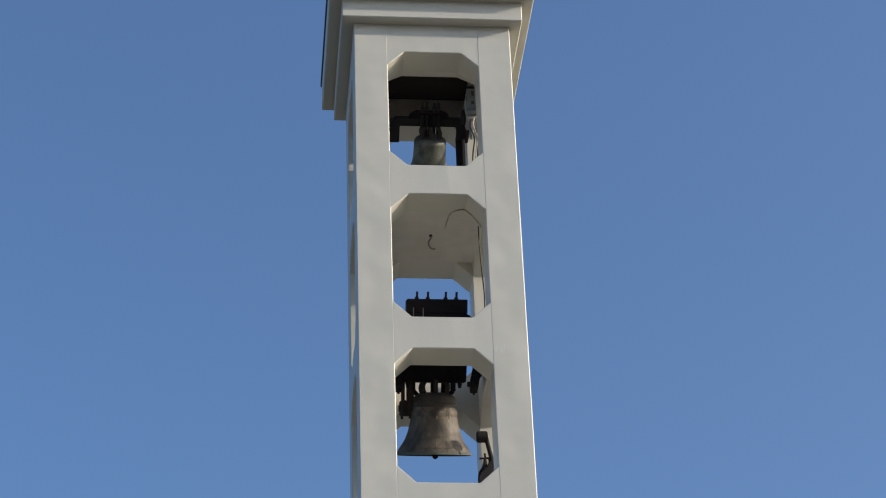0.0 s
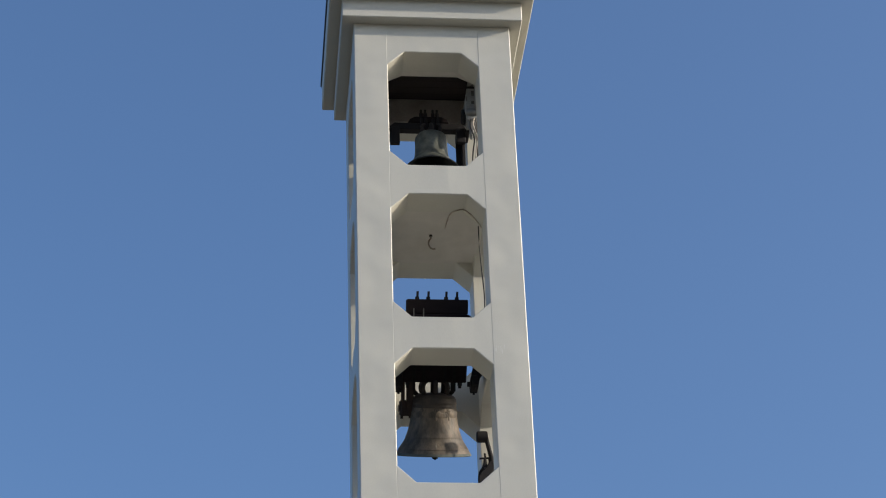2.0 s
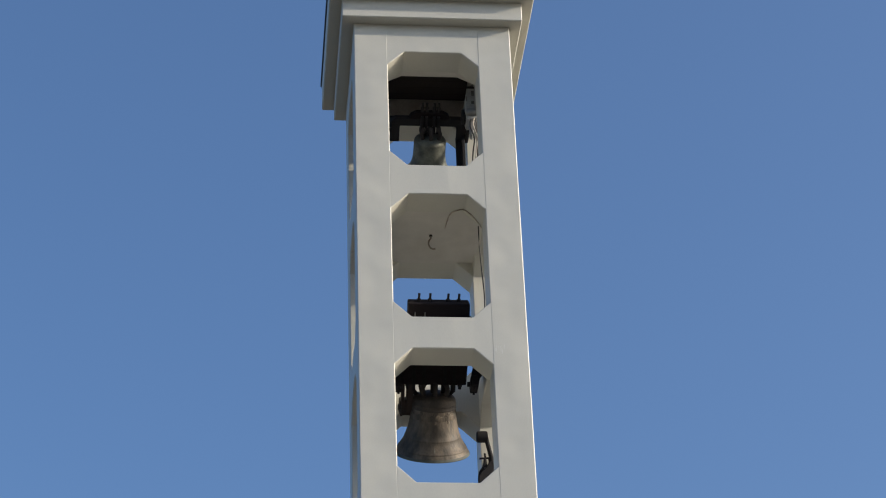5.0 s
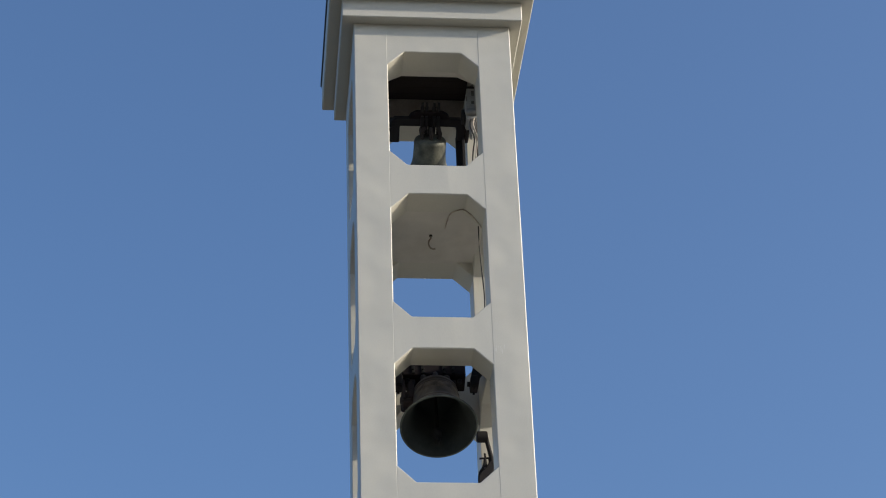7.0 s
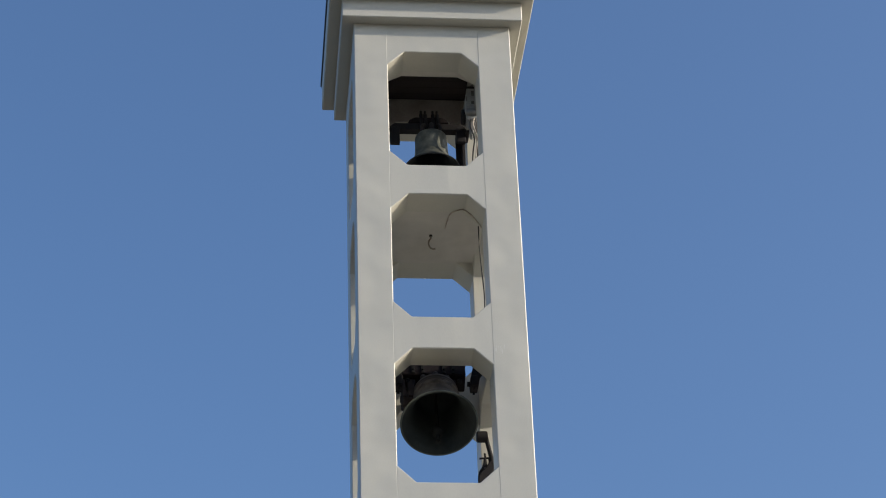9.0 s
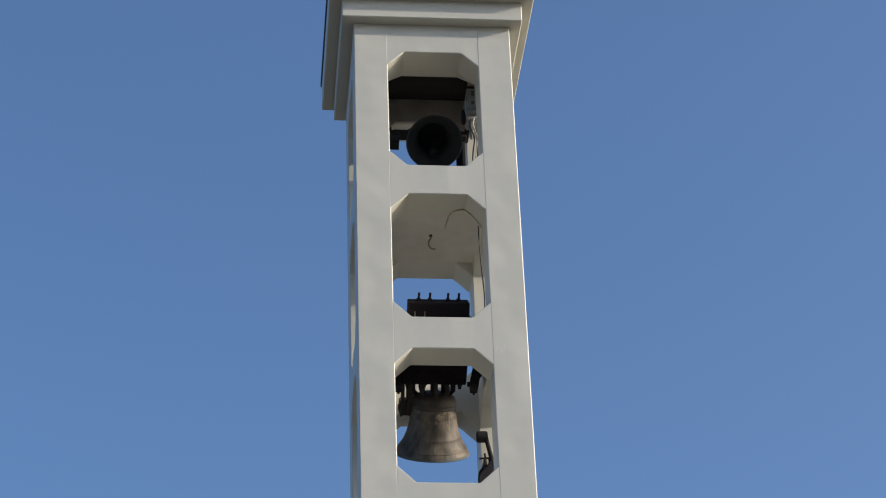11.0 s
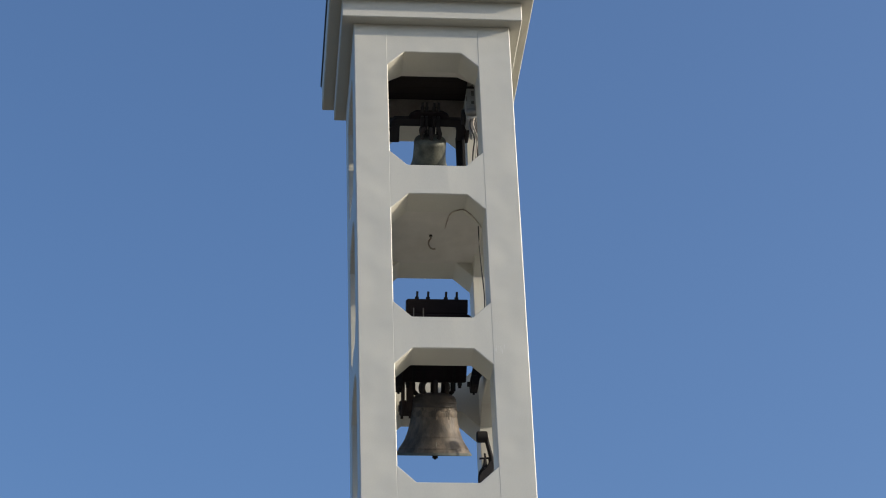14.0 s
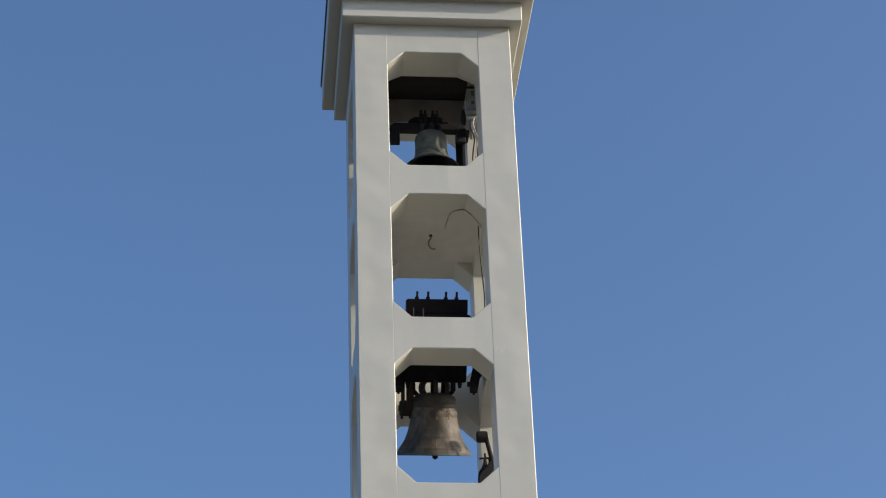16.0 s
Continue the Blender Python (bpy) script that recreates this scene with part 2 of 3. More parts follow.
def bell_tower():
    tower = thing("bell_tower", (0, 0, 0), "tall slim white square bell tower with cut-cornered openings on all sides", "bell tower")
    top = Z0 + 0.85
    for sx, sy in ((-1, -1), (1, -1), (-1, 1), (1, 1)):
        o, i, s = 0.012, 0.011, 0.006          # outer arris, jamb arrises, inner arris
        P = [(H - o, H), (A + i, H), (A, H - i), (A, A + s), (A + s, A), (H - i, A), (H, A + i), (H, H - o)]
        P = [(sx * x, H + sy * y) for x, y in P]
        if sx * sy > 0:
            P = P[::-1]
        part("pillar", column(P[::-1], 0.05, top), M_CLAD, tower)
    tops = [Z0 - k * PITCH for k in range(3)]
    wall_piece("lintel", tower, Z0 + 0.85, tops[0], False, True)
    wall_piece("spandrel", tower, tops[0] - OH, tops[1], True, True)
    wall_piece("spandrel", tower, tops[1] - OH, tops[2], True, True)
    wall_piece("parapet", tower, tops[2] - OH, 0.05, True, False)
    # cornice: two steps, the upper one wider, and the roofing's black edge
    for name, out, z0, z1, mat in (("lower_cornice", 0.170, 0.472, 0.79, M_CORNICE), ("upper_cornice", 0.342, 0.779, 1.215, M_CORNICE)):
        bm = bmesh.new()
        box(bm, -H - out, H + out, -out, D + out, Z0 + z0, Z0 + z1, 0.012)
        part(name, bm, mat, tower)
    bm = bmesh.new()
    box(bm, -H - 0.362, H + 0.362, -0.362, D + 0.362, Z0 + 1.215, Z0 + 1.30, 0.012)
    part("roof_edge", bm, M_ROOF, tower, "black roofing edge")
    a, c = A - 0.004, 0.006
    pts = [(-a, Z0 + 0.42), (a, Z0 + 0.42), (a, Z0 - CV * 0.5), (A - CH, Z0 + c), (-A + CH, Z0 + c), (-a, Z0 - CV * 0.5)]
    part("lining", prism(pts, PIL - 0.003, PIL + 0.115, 0.004), M_PLASTER, tower)
    # thin plate over the back lintel's inner face, darker and browner than the cladding
    back_pts = [(-a, Z0 + 0.42), (a, Z0 + 0.42), (a, Z0 - CV + 0.02), (A - CH, Z0 + 0.02), (-A + CH, Z0 + 0.02), (-a, Z0 - CV + 0.02)]
    part("back_lining", prism(back_pts, D - PIL - 0.02, D - PIL + 0.002, 0.003), M_BACK, tower, "grey-brown inner wall face, darker than the cladding")
    # scraped paint on the front pillar beside the lowest opening
    rng = random.Random(9)
    for i in range(6):
        x, z, tall = 0.665 + 0.024 * i + rng.uniform(-0.008, 0.008), tops[2] + rng.uniform(-0.04, 0.06), rng.uniform(0.04, 0.11)
        bm = bmesh.new()
        box(bm, -0.002, 0.002, -0.001, 0.004, -tall / 2, tall / 2, 0.0, pose(x, 0, z, 0, rng.uniform(-3, 2), 0))
        part("scrape", bm, M_SCRAPE, tower, "pale scraped streak in the paint")
    # floor of the top storey, whose underside is flush with the soffits below
    bm = bmesh.new()
    box(bm, -A - 0.03, A + 0.03, PIL - 0.03, D - PIL + 0.03, tops[1] - 0.0008, tops[1] + 0.26)
    part("floor_slab", bm, M_PLASTER, tower, "stained cream underside of the upper floor")
    # unseen slab added under the lowest opening to stop light bouncing up
    bm = bmesh.new()
    box(bm, -A + 0.002, A - 0.002, PIL - 0.001, D - PIL + 0.001, tops[2] - OH - 0.35, tops[2] - OH - 0.10)
    part("floor_slab", bm, M_PLASTER, tower)
    return tower


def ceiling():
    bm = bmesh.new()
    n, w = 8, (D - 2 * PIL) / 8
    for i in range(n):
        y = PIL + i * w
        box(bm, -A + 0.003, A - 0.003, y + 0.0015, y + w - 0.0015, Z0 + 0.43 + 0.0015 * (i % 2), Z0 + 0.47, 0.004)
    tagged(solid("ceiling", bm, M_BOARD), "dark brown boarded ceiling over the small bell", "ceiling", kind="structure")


# ---- bells ----
def bell_profile(R, L, height, shoulder, flare):
    """Outer then inner outline of a bell whose mouth is L below the axis."""
    out = [(0.00, 0.99), (0.36, 0.985), (0.50, 0.972), (0.61, 0.950), (0.69, 0.918), (0.735, 0.88), (0.75, 0.835), (0.764, 0.829), (0.764, 0.818), (0.750, 0.811),
           (0.753, 0.770), (0.766, 0.764), (0.766, 0.753), (0.757, 0.747), (0.772, 0.68), (0.795, 0.60), (0.84, 0.50), (0.90, 0.40), (0.975, 0.31),
           (0.995, 0.300), (1.003, 0.286), (1.0, 0.275), (1.10, 0.20), (1.225, 0.12), (1.237, 0.116), (1.248, 0.104), (1.245, 0.096),
           (1.32, 0.045), (1.355, 0.02), (1.36, 0.008)]
    k = shoulder / 0.75
    prof = []
    for r, z in out:
        u = max(0.0, min(1.0, (r - 0.75) / 0.61))
        rr = r * k if r <= 0.75 else shoulder + (R - shoulder) * u ** flare
        prof.append((rr, -L + z * height))
    def outer(f):
        z = -L + f * height
        return next(p[0] + (q[0] - p[0]) * (p[1] - z) / max(p[1] - q[1], 1e-6) for p, q in zip(prof, prof[1:]) if p[1] >= z >= q[1])

    inner = [(R * 0.985, -L), (R * 0.955, -L + 0.004 * height)]
    for f, wall in ((0.06, 0.075), (0.10, 0.085), (0.15, 0.08), (0.22, 0.07), (0.30, 0.06), (0.42, 0.055), (0.56, 0.05), (0.70, 0.05), (0.80, 0.06)):
        inner.append((outer(f) - wall * R, -L + f * height))
    inner += [(shoulder * 0.72, -L + 0.87 * height), (shoulder * 0.45, -L + 0.91 * height), (0, -L + 0.92 * height)]
    return prof, inner


def bell_parts(bell, R, L, height, shoulder, mat, canon_top, crown, flare, slim=0.15, inside=M_INSIDE, rim=M_LIP, shaded_top=None):
    prof, inner = bell_profile(R, L, height, shoulder, flare)
    cut = len(prof) - 3
    body = part("bell_body", lathe(prof[13 if shaded_top else 0:cut + 1], 72), mat, bell, smooth=True)
    # the shoulder is painted darker, as if shaded by the soffit
    if shaded_top:
        part("shoulder", lathe(prof[:14], 72), shaded_top, body, "bronze shoulder of the bell, shade painted into its colour", smooth=True)
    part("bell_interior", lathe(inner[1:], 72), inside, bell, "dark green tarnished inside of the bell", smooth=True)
    part("lip", lathe(prof[cut:] + inner[:2], 72), rim, bell, "worn grey-green rim of the bell", smooth=True)
    top = -L + 0.965 * height
    k, g = shoulder * 0.5, canon_top - top
    for x in (-k, k):                        # the loops that hold the crown to the yoke
        for y in (-0.34 * shoulder, 0.34 * shoulder):
            pts = [(x * 0.92, y * 1.2, top - 0.02), (x * 1.12, y * 1.25, top + g * 0.4), (x * 1.05, y * 1.1, top + g * 0.8), (x * 0.8, y * 0.7, canon_top + 0.01)]
            part("canon", tube(pts, shoulder * slim, 8, 4), crown, bell, smooth=True)
    for y in (-0.55 * shoulder, 0.55 * shoulder):
        pts = [(0, y, top - 0.02), (0, y * 1.15, top + g * 0.4), (0, y, top + g * 0.8), (0, y * 0.6, canon_top + 0.01)]
        part("canon", tube(pts, shoulder * slim, 8, 4), crown, bell, smooth=True)
    bm = bmesh.new()
    rod(bm, (0, 0, top - 0.01), (0, 0, canon_top), shoulder * 0.17, 12)
    part("crown_post", bm, crown, bell, smooth=True)
    return body


def clapper(bell, L, R, pivot_z, longer=-0.01):
    """An iron clapper; its origin is the pin on which it swings."""
    reach = L + pivot_z + longer
    bm = bmesh.new()
    rod(bm, (0, 0, 0), (0, 0, -reach * 0.86), R * 0.035, 10, R * 0.05)
    b = bmesh.ops.create_uvsphere(bm, u_segments=16, v_segments=10, radius=R * 0.15)
    bmesh.ops.translate(bm, verts=b["verts"], vec=(0, 0, -reach * 0.86))
    rod(bm, (0, 0, -reach * 0.9), (0, 0, -reach - R * 0.10), R * 0.06, 12, R * 0.075)
    c = part("clapper", bm, M_DULL, bell, "black iron clapper", smooth=True)
    c.location = (0, 0, pivot_z)
    bm = bmesh.new()
    rod(bm, (0, 0, -reach - R * 0.10), (0, 0, -reach - R * 0.135), R * 0.05, 12, R * 0.03)
    part("clapper_tip", bm, M_DULL, c, "worn end of the clapper", smooth=True)
    return c


def big_bell():
    bell = thing("church_bell", BIG, "large weathered brown bronze bell swinging under a tall black timber yoke", "bell", "bells of the tower")
    R, L, hgt, sh = 0.507, 0.949, 0.845, 0.297
    body = bell_parts(bell, R, L, hgt, sh, M_BRONZE, 0.03, M_OLD, 1.1, 0.115, shaded_top=M_SHADED_SHOULDER)
    # raised frieze under the shoulder: swags with a tassel where two of them meet
    def on_wall(az, z, proud=0.0):
        prof = [p for p in bell_profile(R, L, hgt, sh, 1.1)[0][8:]]
        zz = -L + z * hgt
        r = next(p[0] + (q[0] - p[0]) * (p[1] - zz) / max(p[1] - q[1], 1e-6) for p, q in zip(prof, prof[1:]) if p[1] >= zz >= q[1]) + proud
        return Vector((r * math.cos(az), r * math.sin(az), zz))

    count = 10
    step = 2 * math.pi / count
    bm = bmesh.new()
    for i in range(7):
        u = i / 6
        at = on_wall((u - 0.5) * step * 0.9, 0.705 - 0.075 * (1 - (2 * u - 1) ** 2))
        fat = 0.016 + 0.012 * (1 - (2 * u - 1) ** 2)
        bmesh.ops.create_uvsphere(bm, u_segments=10, v_segments=7, radius=1, matrix=Matrix.Translation(at) @ Matrix.Diagonal((0.0042, fat * 1.7, fat * 1.5, 1)))
    for z, r in ((0.70, 0.020), (0.665, 0.016), (0.62, 0.019), (0.575, 0.014)):
        at = on_wall(step / 2, z)
        bmesh.ops.create_uvsphere(bm, u_segments=10, v_segments=7, radius=1,
                                  matrix=Matrix.Translation(at) @ Matrix.Rotation(step / 2, 4, "Z") @ Matrix.Diagonal((0.0042, r * 1.4, r * 2.0, 1)))
    swag = part("swag", bm, M_BRONZE, body, smooth=True)
    for i in range(1, count):
        ob = new("swag", swag.data)
        ob.parent = body
        ob.rotation_euler = (0, 0, i * step)
    # a pale scuff near the lip
    bm = bmesh.new()
    n, wide, tall = 16, 0.020, 0.045
    rings = [[bm.verts.new(on_wall(-1.575, 0.17, 0.003))]]
    for d in (0.5, 1.0):
        rings.append([bm.verts.new(on_wall(-1.575 + wide * d * math.cos(2 * math.pi * i / n), 0.17 + tall * d * math.sin(2 * math.pi * i / n), 0.003)) for i in range(n)])
    for i in range(n):
        j = (i + 1) % n
        bm.faces.new((rings[0][0], rings[1][i], rings[1][j]))
        bm.faces.new((rings[1][i], rings[2][i], rings[2][j], rings[1][j]))
    part("scuff", bm, M_PALE, body, "pale scuffed spot", smooth=True)
    # the yoke: a wide lower beam, a narrower block above it, bolts through both
    bm = bmesh.new()
    pts = [(-0.43, 0.02), (0.412, 0.02), (0.424, 0.34), (0.50, 0.80), (0.50, 0.87), (0.43, 0.925), (-0.40, 0.925), (-0.44, 0.88)]
    yoke = part("yoke_beam", prism(pts, -0.14, 0.14, 0.012), M_WOOD, bell, "black tarred timber yoke")
    bm = bmesh.new()
    box(bm, -0.385, 0.425, -0.13, 0.13, 0.926, 1.12, 0.012)
    part("yoke_block", bm, M_WOOD, bell)
    for x, xb in ((-0.285, -0.245), (-0.155, -0.098), (0.125, 0.141), (0.25, 0.284)):
        bm = bmesh.new()
        rod(bm, (xb, 0, 1.10), (xb + 0.006, 0, 1.228), 0.016, 8)
        rod(bm, (xb, 0, 1.112), (xb, 0, 1.155), 0.030, 6)
        part("bolt", bm, M_IRON, yoke)
        if x < 0:
            bm = bmesh.new()
            box(bm, x - 0.020, x - 0.004, -0.146, -0.126, 0.84, 1.00, 0.003)
            part("strap", bm, M_STEEL, yoke)
        bm = bmesh.new()
        box(bm, x - 0.022, x + 0.022, -0.158, -0.136, 0.03, 0.80, 0.004)
        for zn in (0.10, 0.42, 0.74):
            rod(bm, (x, -0.150, zn), (x, -0.178, zn), 0.016, 6)
        part("tie_plate", bm, M_DULL, yoke)
        bm = bmesh.new()
        box(bm, x - 0.03, x + 0.03, -0.06, 0.06, -0.10, 0.03, 0.01)
        rod(bm, (x, 0, -0.09), (x * 0.75, 0, -0.16), 0.03, 8)
        part("stirrup", bm, M_IRON, yoke)
    for x in (-0.36, 0.335):
        bm = bmesh.new()
        rod(bm, (x, -0.05, 0.03), (x, -0.05, -0.055), 0.022, 8)
        rod(bm, (x, -0.05, 0.02), (x, -0.05, -0.02), 0.034, 6)
        part("nut", bm, M_IRON, yoke)
    for s in (-1, 1):
        bm = bmesh.new()
        rod(bm, (s * 0.44, 0, 0), (s * 0.585, 0, 0), 0.035, 14)
        part("gudgeon", bm, M_IRON, yoke)
    # drive lever with its chain sector beside the bell
    bm = bmesh.new()
    box(bm, -0.438, -0.395, -0.06, 0.06, -0.40, 0.10, 0.006)
    box(bm, -0.365, -0.275, -0.06, 0.12, -0.38, 0.06, 0.010)
    box(bm, -0.455, -0.27, -0.04, 0.17, -0.43, -0.22, 0.020)
    rod(bm, (-0.47, 0.04, -0.33), (-0.26, 0.04, -0.33), 0.045, 12)
    rod(bm, (-0.42, 0.10, -0.42), (-0.42, 0.10, -0.47), 0.018, 8)
    rod(bm, (-0.31, 0.10, -0.42), (-0.31, 0.10, -0.46), 0.018, 8)
    part("drive_lever", bm, M_RUST, bell, "rusty iron drive lever")
    return bell, clapper(bell, L, R, -0.28, 0.018)


def small_bell():
    bell = thing("church_bell", SMALL, "small green-grey bronze bell swinging under a black iron yoke", "bell", "bells of the tower")
    R, L, hgt, sh = 0.396, 0.698, 0.616, 0.230
    bell_parts(bell, R, L, hgt, sh, M_GREEN, 0.035, M_OLD, 2.0, 0.125, M_INSIDE_DARK, M_RIM)
    pts = [(-0.575, -0.035), (-0.44, -0.035), (-0.44, 0.035), (0.375, 0.035), (0.375, -0.035), (0.505, -0.035), (0.505, 0.09), (0.44, 0.15), (-0.51, 0.15), (-0.575, 0.09)]
    yoke = part("yoke_beam", prism(pts, 0.04, 0.17, 0.010), M_IRON, bell, "black cranked iron yoke")
    for x0, x1, zb in ((-0.575, -0.44, -0.21), (0.375, 0.505, -0.17)):
        bm = bmesh.new()
        box(bm, x0, x1, 0.036, 0.105, zb, 0.08, 0.008)
        part("hanger_plate", bm, M_IRON, yoke)
        bm = bmesh.new()
        box(bm, x0 + 0.004, x1 - 0.004, 0.165, 0.295, -0.045, 0.085, 0.008)
        part("end_block", bm, M_IRON, yoke)
    pts = [(-0.32, 0.148), (0.27, 0.148), (0.25, 0.21), (0.17, 0.255), (-0.21, 0.255), (-0.29, 0.21)]
    part("yoke_block", prism(pts, 0.035, 0.135, 0.01), M_WOOD, bell)
    for x in (-0.125, -0.065, 0.045, 0.105):
        bm = bmesh.new()
        rod(bm, (x, 0.07, 0.25), (x, 0.07, 0.385), 0.017, 8)
        rod(bm, (x, 0.07, 0.255), (x, 0.07, 0.32), 0.030, 6)
        part("bolt", bm, M_IRON, yoke)
        bm = bmesh.new()
        box(bm, x - 0.022, x + 0.022, -0.02, 0.04, -0.06, 0.20, 0.008)
        part("stirrup", bm, M_IRON, yoke)
    for s, x0, x1 in ((-1, -0.64, -0.56), (1, 0.49, 0.56)):
        bm = bmesh.new()
        rod(bm, (x0, 0, 0), (x1, 0, 0), 0.03, 14)
        part("gudgeon", bm, M_IRON, yoke)
    return bell, clapper(bell, L, R, -0.20)


# ---- fittings ----
def bearings():
    x, y, z = BIG
    for s in (1, -1):
        br = thing("bearing_bracket", (0, 0, 0), "black iron bearing bracket bolted to the inner wall", "bracket", "bearings of the large bell")
        mx = s * 0.502
        pts = [(0.508, 0.30), (0.633, 0.30), (0.633, 0.19), (0.590, 0.13), (0.565, -0.01), (0.550, -0.085), (0.455, -0.085), (0.448, 0.04), (0.467, 0.13)]
        part("body", prism([(s * px, z + pz) for px, pz in pts], y - 0.10, y + 0.10, 0.008), M_IRON, br)
        bm = bmesh.new()
        box(bm, mx - 0.038, mx + 0.038, y - 0.13, y - 0.10, z - 0.075, z + 0.07, 0.008)
        part("cap", bm, M_IRON, br)
        for dy in (-0.07, 0.07):
            bm = bmesh.new()
            rod(bm, (mx, y + dy, z - 0.115), (mx, y + dy, z - 0.06), 0.016, 8)
            part("bolt", bm, M_IRON, br)
    x, y, z = SMALL
    st = thing("bearing_stand", (0, 0, 0), "black iron post carrying the small bell's bearing", "stand")
    bm = bmesh.new()
    box(bm, 0.50, 0.545, y + 0.10, y + 0.22, Z0 - PITCH + 0.26, z + 0.06, 0.006)
    box(bm, 0.42, 0.55, y + 0.20, y + 0.225, Z0 - PITCH + 0.26, z + 0.02, 0.004)
    part("post", bm, M_IRON, st)
    bm = bmesh.new()
    box(bm, 0.55, 0.60, y - 0.09, y + 0.22, z - 0.07, z + 0.08, 0.01)
    part("bearing", bm, M_IRON, st)
    br = thing("wall_bracket", (0, 0, 0), "black iron arm from the pillar to the small bell's bearing", "bracket")
    bm = bmesh.new()
    box(bm, -A - 0.06, -0.585, PIL - 0.002, y + 0.08, z - 0.07, z + 0.05, 0.008)
    part("arm", bm, M_IRON, br)


def motor_box():
    mo = thing("drive_motor", (0, 0, 0), "grey enamelled drive motor housing with chain and hanging cables", "motor")
    y = 0.74
    bm = bmesh.new()
    pts = [(0.525, -0.18), (0.56, -0.04), (0.70, -0.04), (0.70, -0.44), (0.675, -0.60), (0.54, -0.62), (0.505, -0.46)]
    body = part("housing", prism([(px, Z0 + pz) for px, pz in pts], y - 0.02, y + 0.26, 0.015), M_GREY, mo)
    for x0, x1, z0, z1 in ((0.605, 0.665, -0.21, -0.12), (0.600, 0.645, -0.345, -0.30), (0.530, 0.545, -0.30, -0.22)):
        bm = bmesh.new()
        box(bm, x0, x1, y - 0.026, y - 0.012, Z0 + z0, Z0 + z1, 0.004)
        part("slot", bm, M_STEEL, body, "dark slot in the housing")
    bm = bmesh.new()
    rod(bm, (0.52, y - 0.03, Z0 - 0.50), (0.68, y - 0.03, Z0 - 0.50), 0.055, 18)
    part("gear_case", bm, M_GALV, mo, "dull galvanised gear case", smooth=True)
    bm = bmesh.new()
    box(bm, 0.53, 0.66, y - 0.035, y - 0.021, Z0 - 0.085, Z0 - 0.05, 0.004)
    part("strap", bm, M_IRON, mo)
    bm = bmesh.new()
    rod(bm, (0.47, y + 0.12, Z0 - 0.48), (0.52, y + 0.12, Z0 - 0.48), 0.11, 24)
    part("sprocket", bm, M_IRON, mo)
    bm = bmesh.new()
    box(bm, A + 0.01, A + 0.05, PIL - 0.002, y + 0.02, Z0 - 0.50, Z0 - 0.10, 0.006)
    part("bracket", bm, M_GALV, mo)
    pts = [(0.56, -0.615), (0.655, -0.605), (0.64, -0.72), (0.605, -0.86), (0.585, -0.86)]
    part("mount", prism([(px, Z0 + pz) for px, pz in pts], y + 0.02, y + 0.14, 0.008), M_GALV, mo)
    bm = bmesh.new()
    box(bm, 0.665, 0.765, y + 0.07, y + 0.13, Z0 - PITCH + 0.262, Z0 - 0.58, 0.008)
    part("cable_duct", bm, M_DUCT, mo, "dull grey cable duct")
    bm = bmesh.new()
    rod(bm, (0.555, y + 0.02, Z0 - 0.06), (0.665, y + 0.02, Z0 + 0.03), 0.016, 10)
    rod(bm, (0.665, y + 0.02, Z0 + 0.03), (0.70, y + 0.02, Z0 - 0.06), 0.016, 10)
    part("lifting_eye", bm, M_GALV, mo, smooth=True)
    for x0, x1, dy in ((0.60, 0.555, -0.03), (0.64, 0.60, -0.05), (0.67, 0.625, -0.04)):
        pts = [(x0, y, Z0 - 0.55), (x0 - 0.03, y + dy, Z0 - 0.75), (x0 + 0.02, y + dy, Z0 - 0.95), (x1 + 0.03, y + dy, Z0 - 1.25), (x1, y + dy, Z0 - 1.80), (x1, y, Z0 - PITCH + 0.30)]
        part("cable", tube(pts, 0.010, 7, 5), M_LEAD if x0 == 0.64 else M_CABLE, mo, smooth=True)


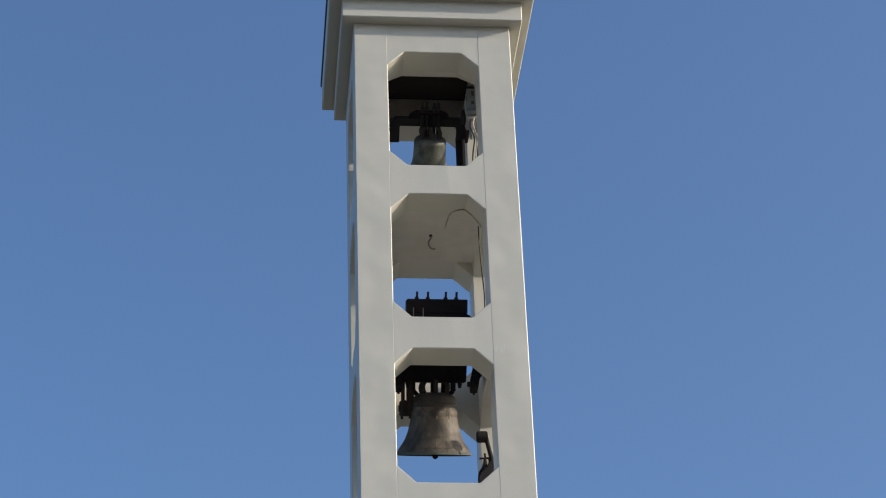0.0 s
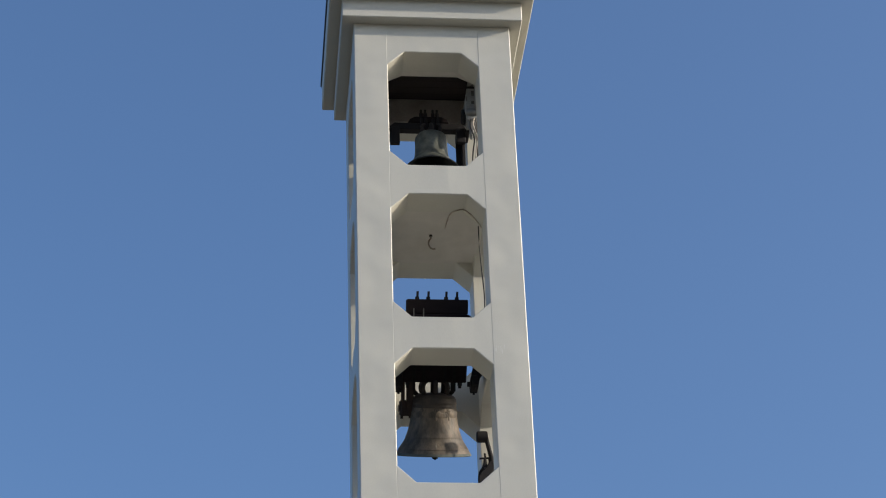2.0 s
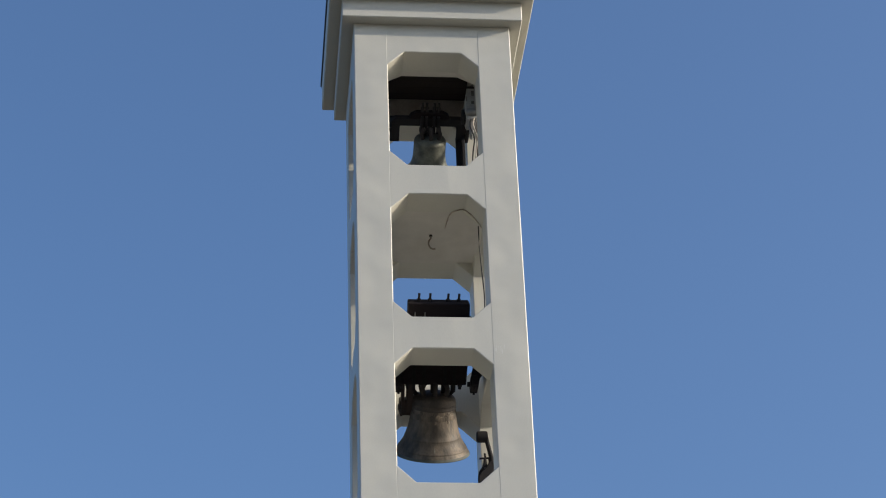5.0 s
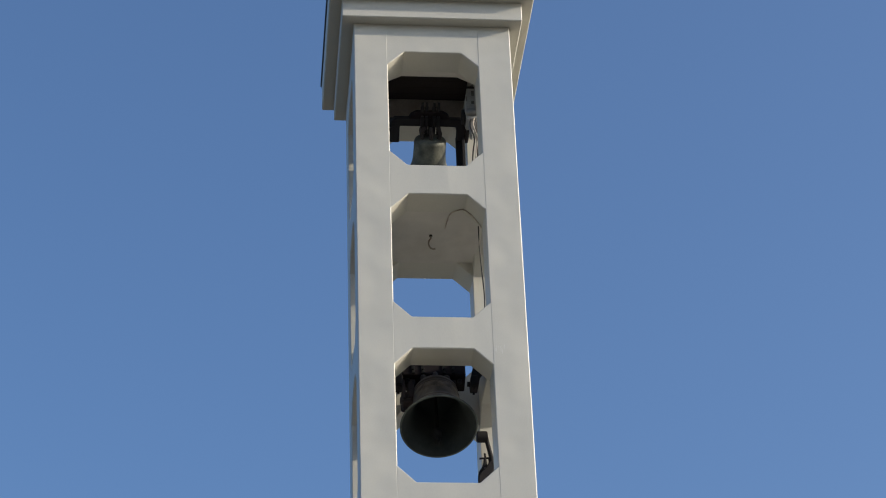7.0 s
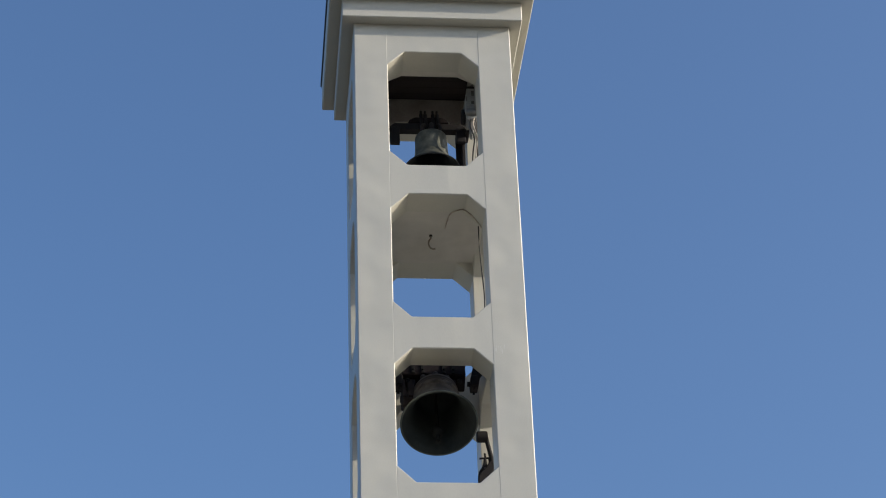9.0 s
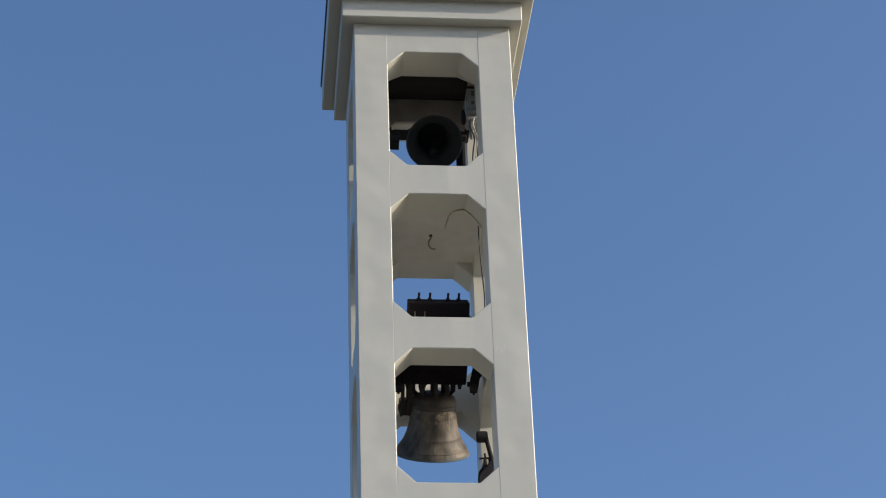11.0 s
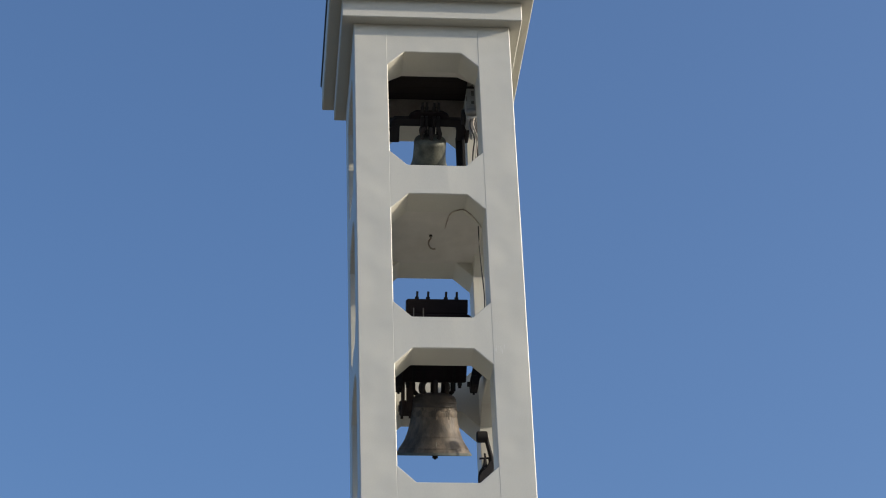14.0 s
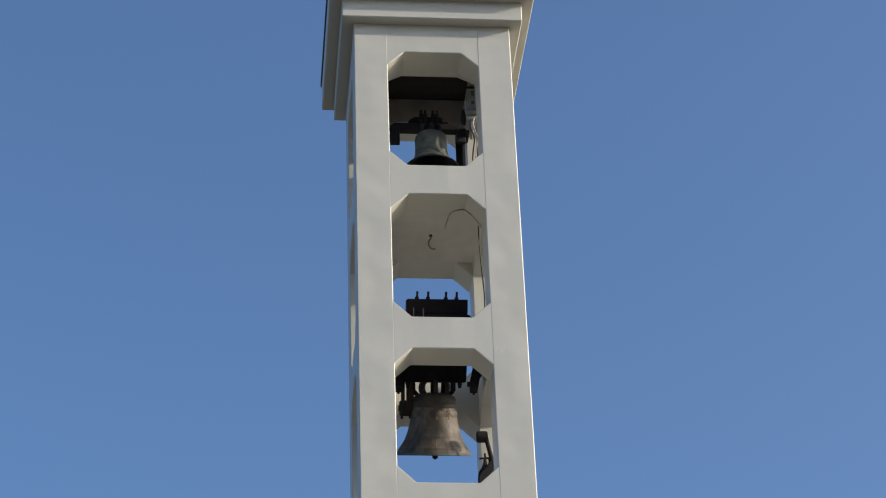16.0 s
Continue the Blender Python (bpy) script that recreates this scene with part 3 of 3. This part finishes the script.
def hammer():
    """Striking hammer on the back pillar beside the large bell."""
    ha = thing("bell_hammer", (0, 0, 0), "black electric striking hammer bolted to the pillar by the large bell", "hammer")
    y = D - PIL
    zt = Z0 - 5.172
    bm = bmesh.new()
    rod(bm, (0.57, y - 0.10, zt), (0.715, y - 0.10, zt), 0.078, 24)
    bmesh.ops.bevel(bm, geom=[e for e in bm.edges if e.is_manifold and e.calc_face_angle(0) > 1.2], offset=0.012, segments=2, affect="EDGES")
    part("head", bm, M_IRON, ha, smooth=True)
    bm = bmesh.new()
    rod(bm, (0.695, y - 0.09, zt + 0.01), (0.765, y - 0.06, zt - 0.31), 0.030, 10)
    rod(bm, (0.765, y - 0.06, zt - 0.30), (0.755, y - 0.06, zt - 0.52), 0.036, 10)
    part("shaft", bm, M_IRON, ha, smooth=True)
    bm = bmesh.new()
    pts = [(0.575, -5.86), (0.575, -5.77), (0.61, -5.70), (0.655, -5.655), (0.70, -5.60), (0.725, -5.55), (0.785, -5.53), (0.785, -5.66), (0.72, -5.75), (0.63, -5.88)]
    part("bracket", prism([(px, Z0 + pz) for px, pz in pts], y - 0.12, y + 0.02, 0.008), M_IRON, ha)
    bm = bmesh.new()
    rod(bm, (0.60, y - 0.06, Z0 - 5.475), (0.745, y - 0.06, Z0 - 5.465), 0.014, 8)
    rod(bm, (0.675, y - 0.06, Z0 - 5.40), (0.69, y - 0.06, Z0 - 5.62), 0.014, 8)
    part("link_pin", bm, M_IRON, ha, smooth=True)
    bm = tube([(0.675, y - 0.06, Z0 - 5.47), (0.665, y - 0.06, Z0 - 5.56), (0.635, y - 0.06, Z0 - 5.63), (0.60, y - 0.06, Z0 - 5.69), (0.585, y - 0.06, Z0 - 5.80)], 0.020, 8, 4)
    part("linkage", bm, M_IRON, ha, smooth=True)
    bm = tube([(0.725, y - 0.06, Z0 - 5.46), (0.735, y - 0.06, Z0 - 5.53), (0.70, y - 0.06, Z0 - 5.60), (0.66, y - 0.06, Z0 - 5.68)], 0.014, 8, 4)
    part("return_spring", bm, M_IRON, ha, smooth=True)


def shadow_caster():
    """Unseen block added on the sunny side opening's sill; shadows the large bell's skirt."""
    sill = Z0 - 2 * PITCH - OH
    sb = thing("shadow_block", (0.98, PIL + 0.478, sill), "unseen dark block on a post, added to shadow the large bell", "junction box")
    top = Z0 - 5.30 - sill
    bm = bmesh.new()
    box(bm, -0.05, 0.05, -0.058, 0.058, top - 0.07, top + 0.075, 0.015)
    part("housing", bm, M_RUST, sb)
    bm = bmesh.new()
    box(bm, -0.062, -0.048, -0.047, 0.047, top - 0.055, top + 0.06, 0.005)
    part("lid", bm, M_IRON, sb)
    bm = bmesh.new()
    rod(bm, (0, 0, 0), (0, 0, top - 0.065), 0.015, 10)
    rod(bm, (0, 0, 0), (0, 0, 0.012), 0.05, 12)
    part("post", bm, M_IRON, sb, smooth=True)


def cables():
    zc = Z0 - PITCH - 0.010
    pts = [(0.17, 0.83, zc), (0.18, 0.66, zc), (0.205, 0.48, zc), (0.28, 0.39, zc), (0.37, 0.355, zc), (0.45, 0.355, zc - 0.052), (0.53, 0.38, zc - 0.128), (0.595, 0.43, zc - 0.190), (0.622, 0.46, zc - 0.225)]
    ca = solid("power_cable", tube(pts, 0.009, 7, 6), M_LEAD, smooth=True)
    tagged(ca, "thin pale brown cable looped across the stained ceiling", "cable")
    pts = [(0.615, 0.715, zc - 0.03), (0.622, 0.745, zc - 0.38), (0.622, 0.63, zc - 0.80), (0.622, 0.50, zc - 1.20), (0.622, 0.50, zc - 1.46), (0.622, 0.49, zc - 1.9)]
    ca = solid("power_cable", tube(pts, 0.009, 7, 6), M_CABLE, smooth=True)
    tagged(ca, "dark cable hanging down beside the pillar", "cable")
    pts = [(-0.012, 1.03, zc + 0.005), (-0.012, 1.05, zc - 0.03), (-0.035, 1.07, zc - 0.06), (-0.040, 1.08, zc - 0.11), (-0.018, 1.085, zc - 0.16), (0.02, 1.085, zc - 0.18), (0.05, 1.085, zc - 0.175)]
    hk = thing("ceiling_hook", (0, 0, 0), "rusty bent iron hook hanging from the ceiling", "hook")
    part("hook", tube(pts, 0.012, 8, 5), M_HOOK, hk, smooth=True)
    bm = bmesh.new()
    rod(bm, (-0.012, 1.03, zc - 0.010), (-0.012, 1.03, zc + 0.009), 0.022, 12)
    part("base", bm, M_RUST, hk, "dark rusted fixing plate", smooth=True)


# ---- what swings ----
def swing(t, times, peaks, lean, sharp):
    """A bell's tilt in radians, mouth forward positive: the times and tilts of its successive forward swings, the tilt about
    which it swings, and how much the swing is sharpened."""
    k = max(i for i in range(len(times) - 1) if i == 0 or times[i] <= t)
    u = (t - times[k]) / (times[k + 1] - times[k])
    w = u * u * (3 - 2 * u)
    p = peaks[k] * (1 - w) + peaks[k + 1] * w
    c = math.cos(2 * math.pi * u)
    return lean + p * (c + sharp * (math.cos(6 * math.pi * u) - c))


BIG_SWING = ((-1.824, 0.981, 3.765, 6.578, 9.381, 12.200, 14.998, 17.810),
             (0.815, 0.822, 0.822, 0.822, 0.813, 0.830, 0.812, 0.822), 0.003, 0.027)
SMALL_SWING = ((-1.062, 0.696, 2.411, 4.221, 5.953, 7.714, 9.387, 11.187, 12.930, 14.716, 16.395),
               (1.011, 0.929, 1.079, 0.943, 0.984, 0.918, 1.061, 0.967, 1.048, 0.902, 0.993), -0.107, -0.035)


def motions():
    steps = [i / 10 for i in range(161)]
    for (bell, tongue), at, how, pin in ((BELL_A, BIG, BIG_SWING, -0.28), (BELL_B, SMALL, SMALL_SWING, -0.20)):
        walk(bell, [(t, pose(*at, -math.degrees(swing(t, *how)))) for t in steps])
        # the clapper hangs down until it meets the bell's lower side
        walk(tongue, [(t, pose(0, 0, pin, 26 * math.tanh(swing(t, *how) / 0.5))) for t in steps])


ground()
bell_tower()
ceiling()
BELL_A = big_bell()
BELL_B = small_bell()
bearings()
motor_box()
hammer()
shadow_caster()
cables()
motions()
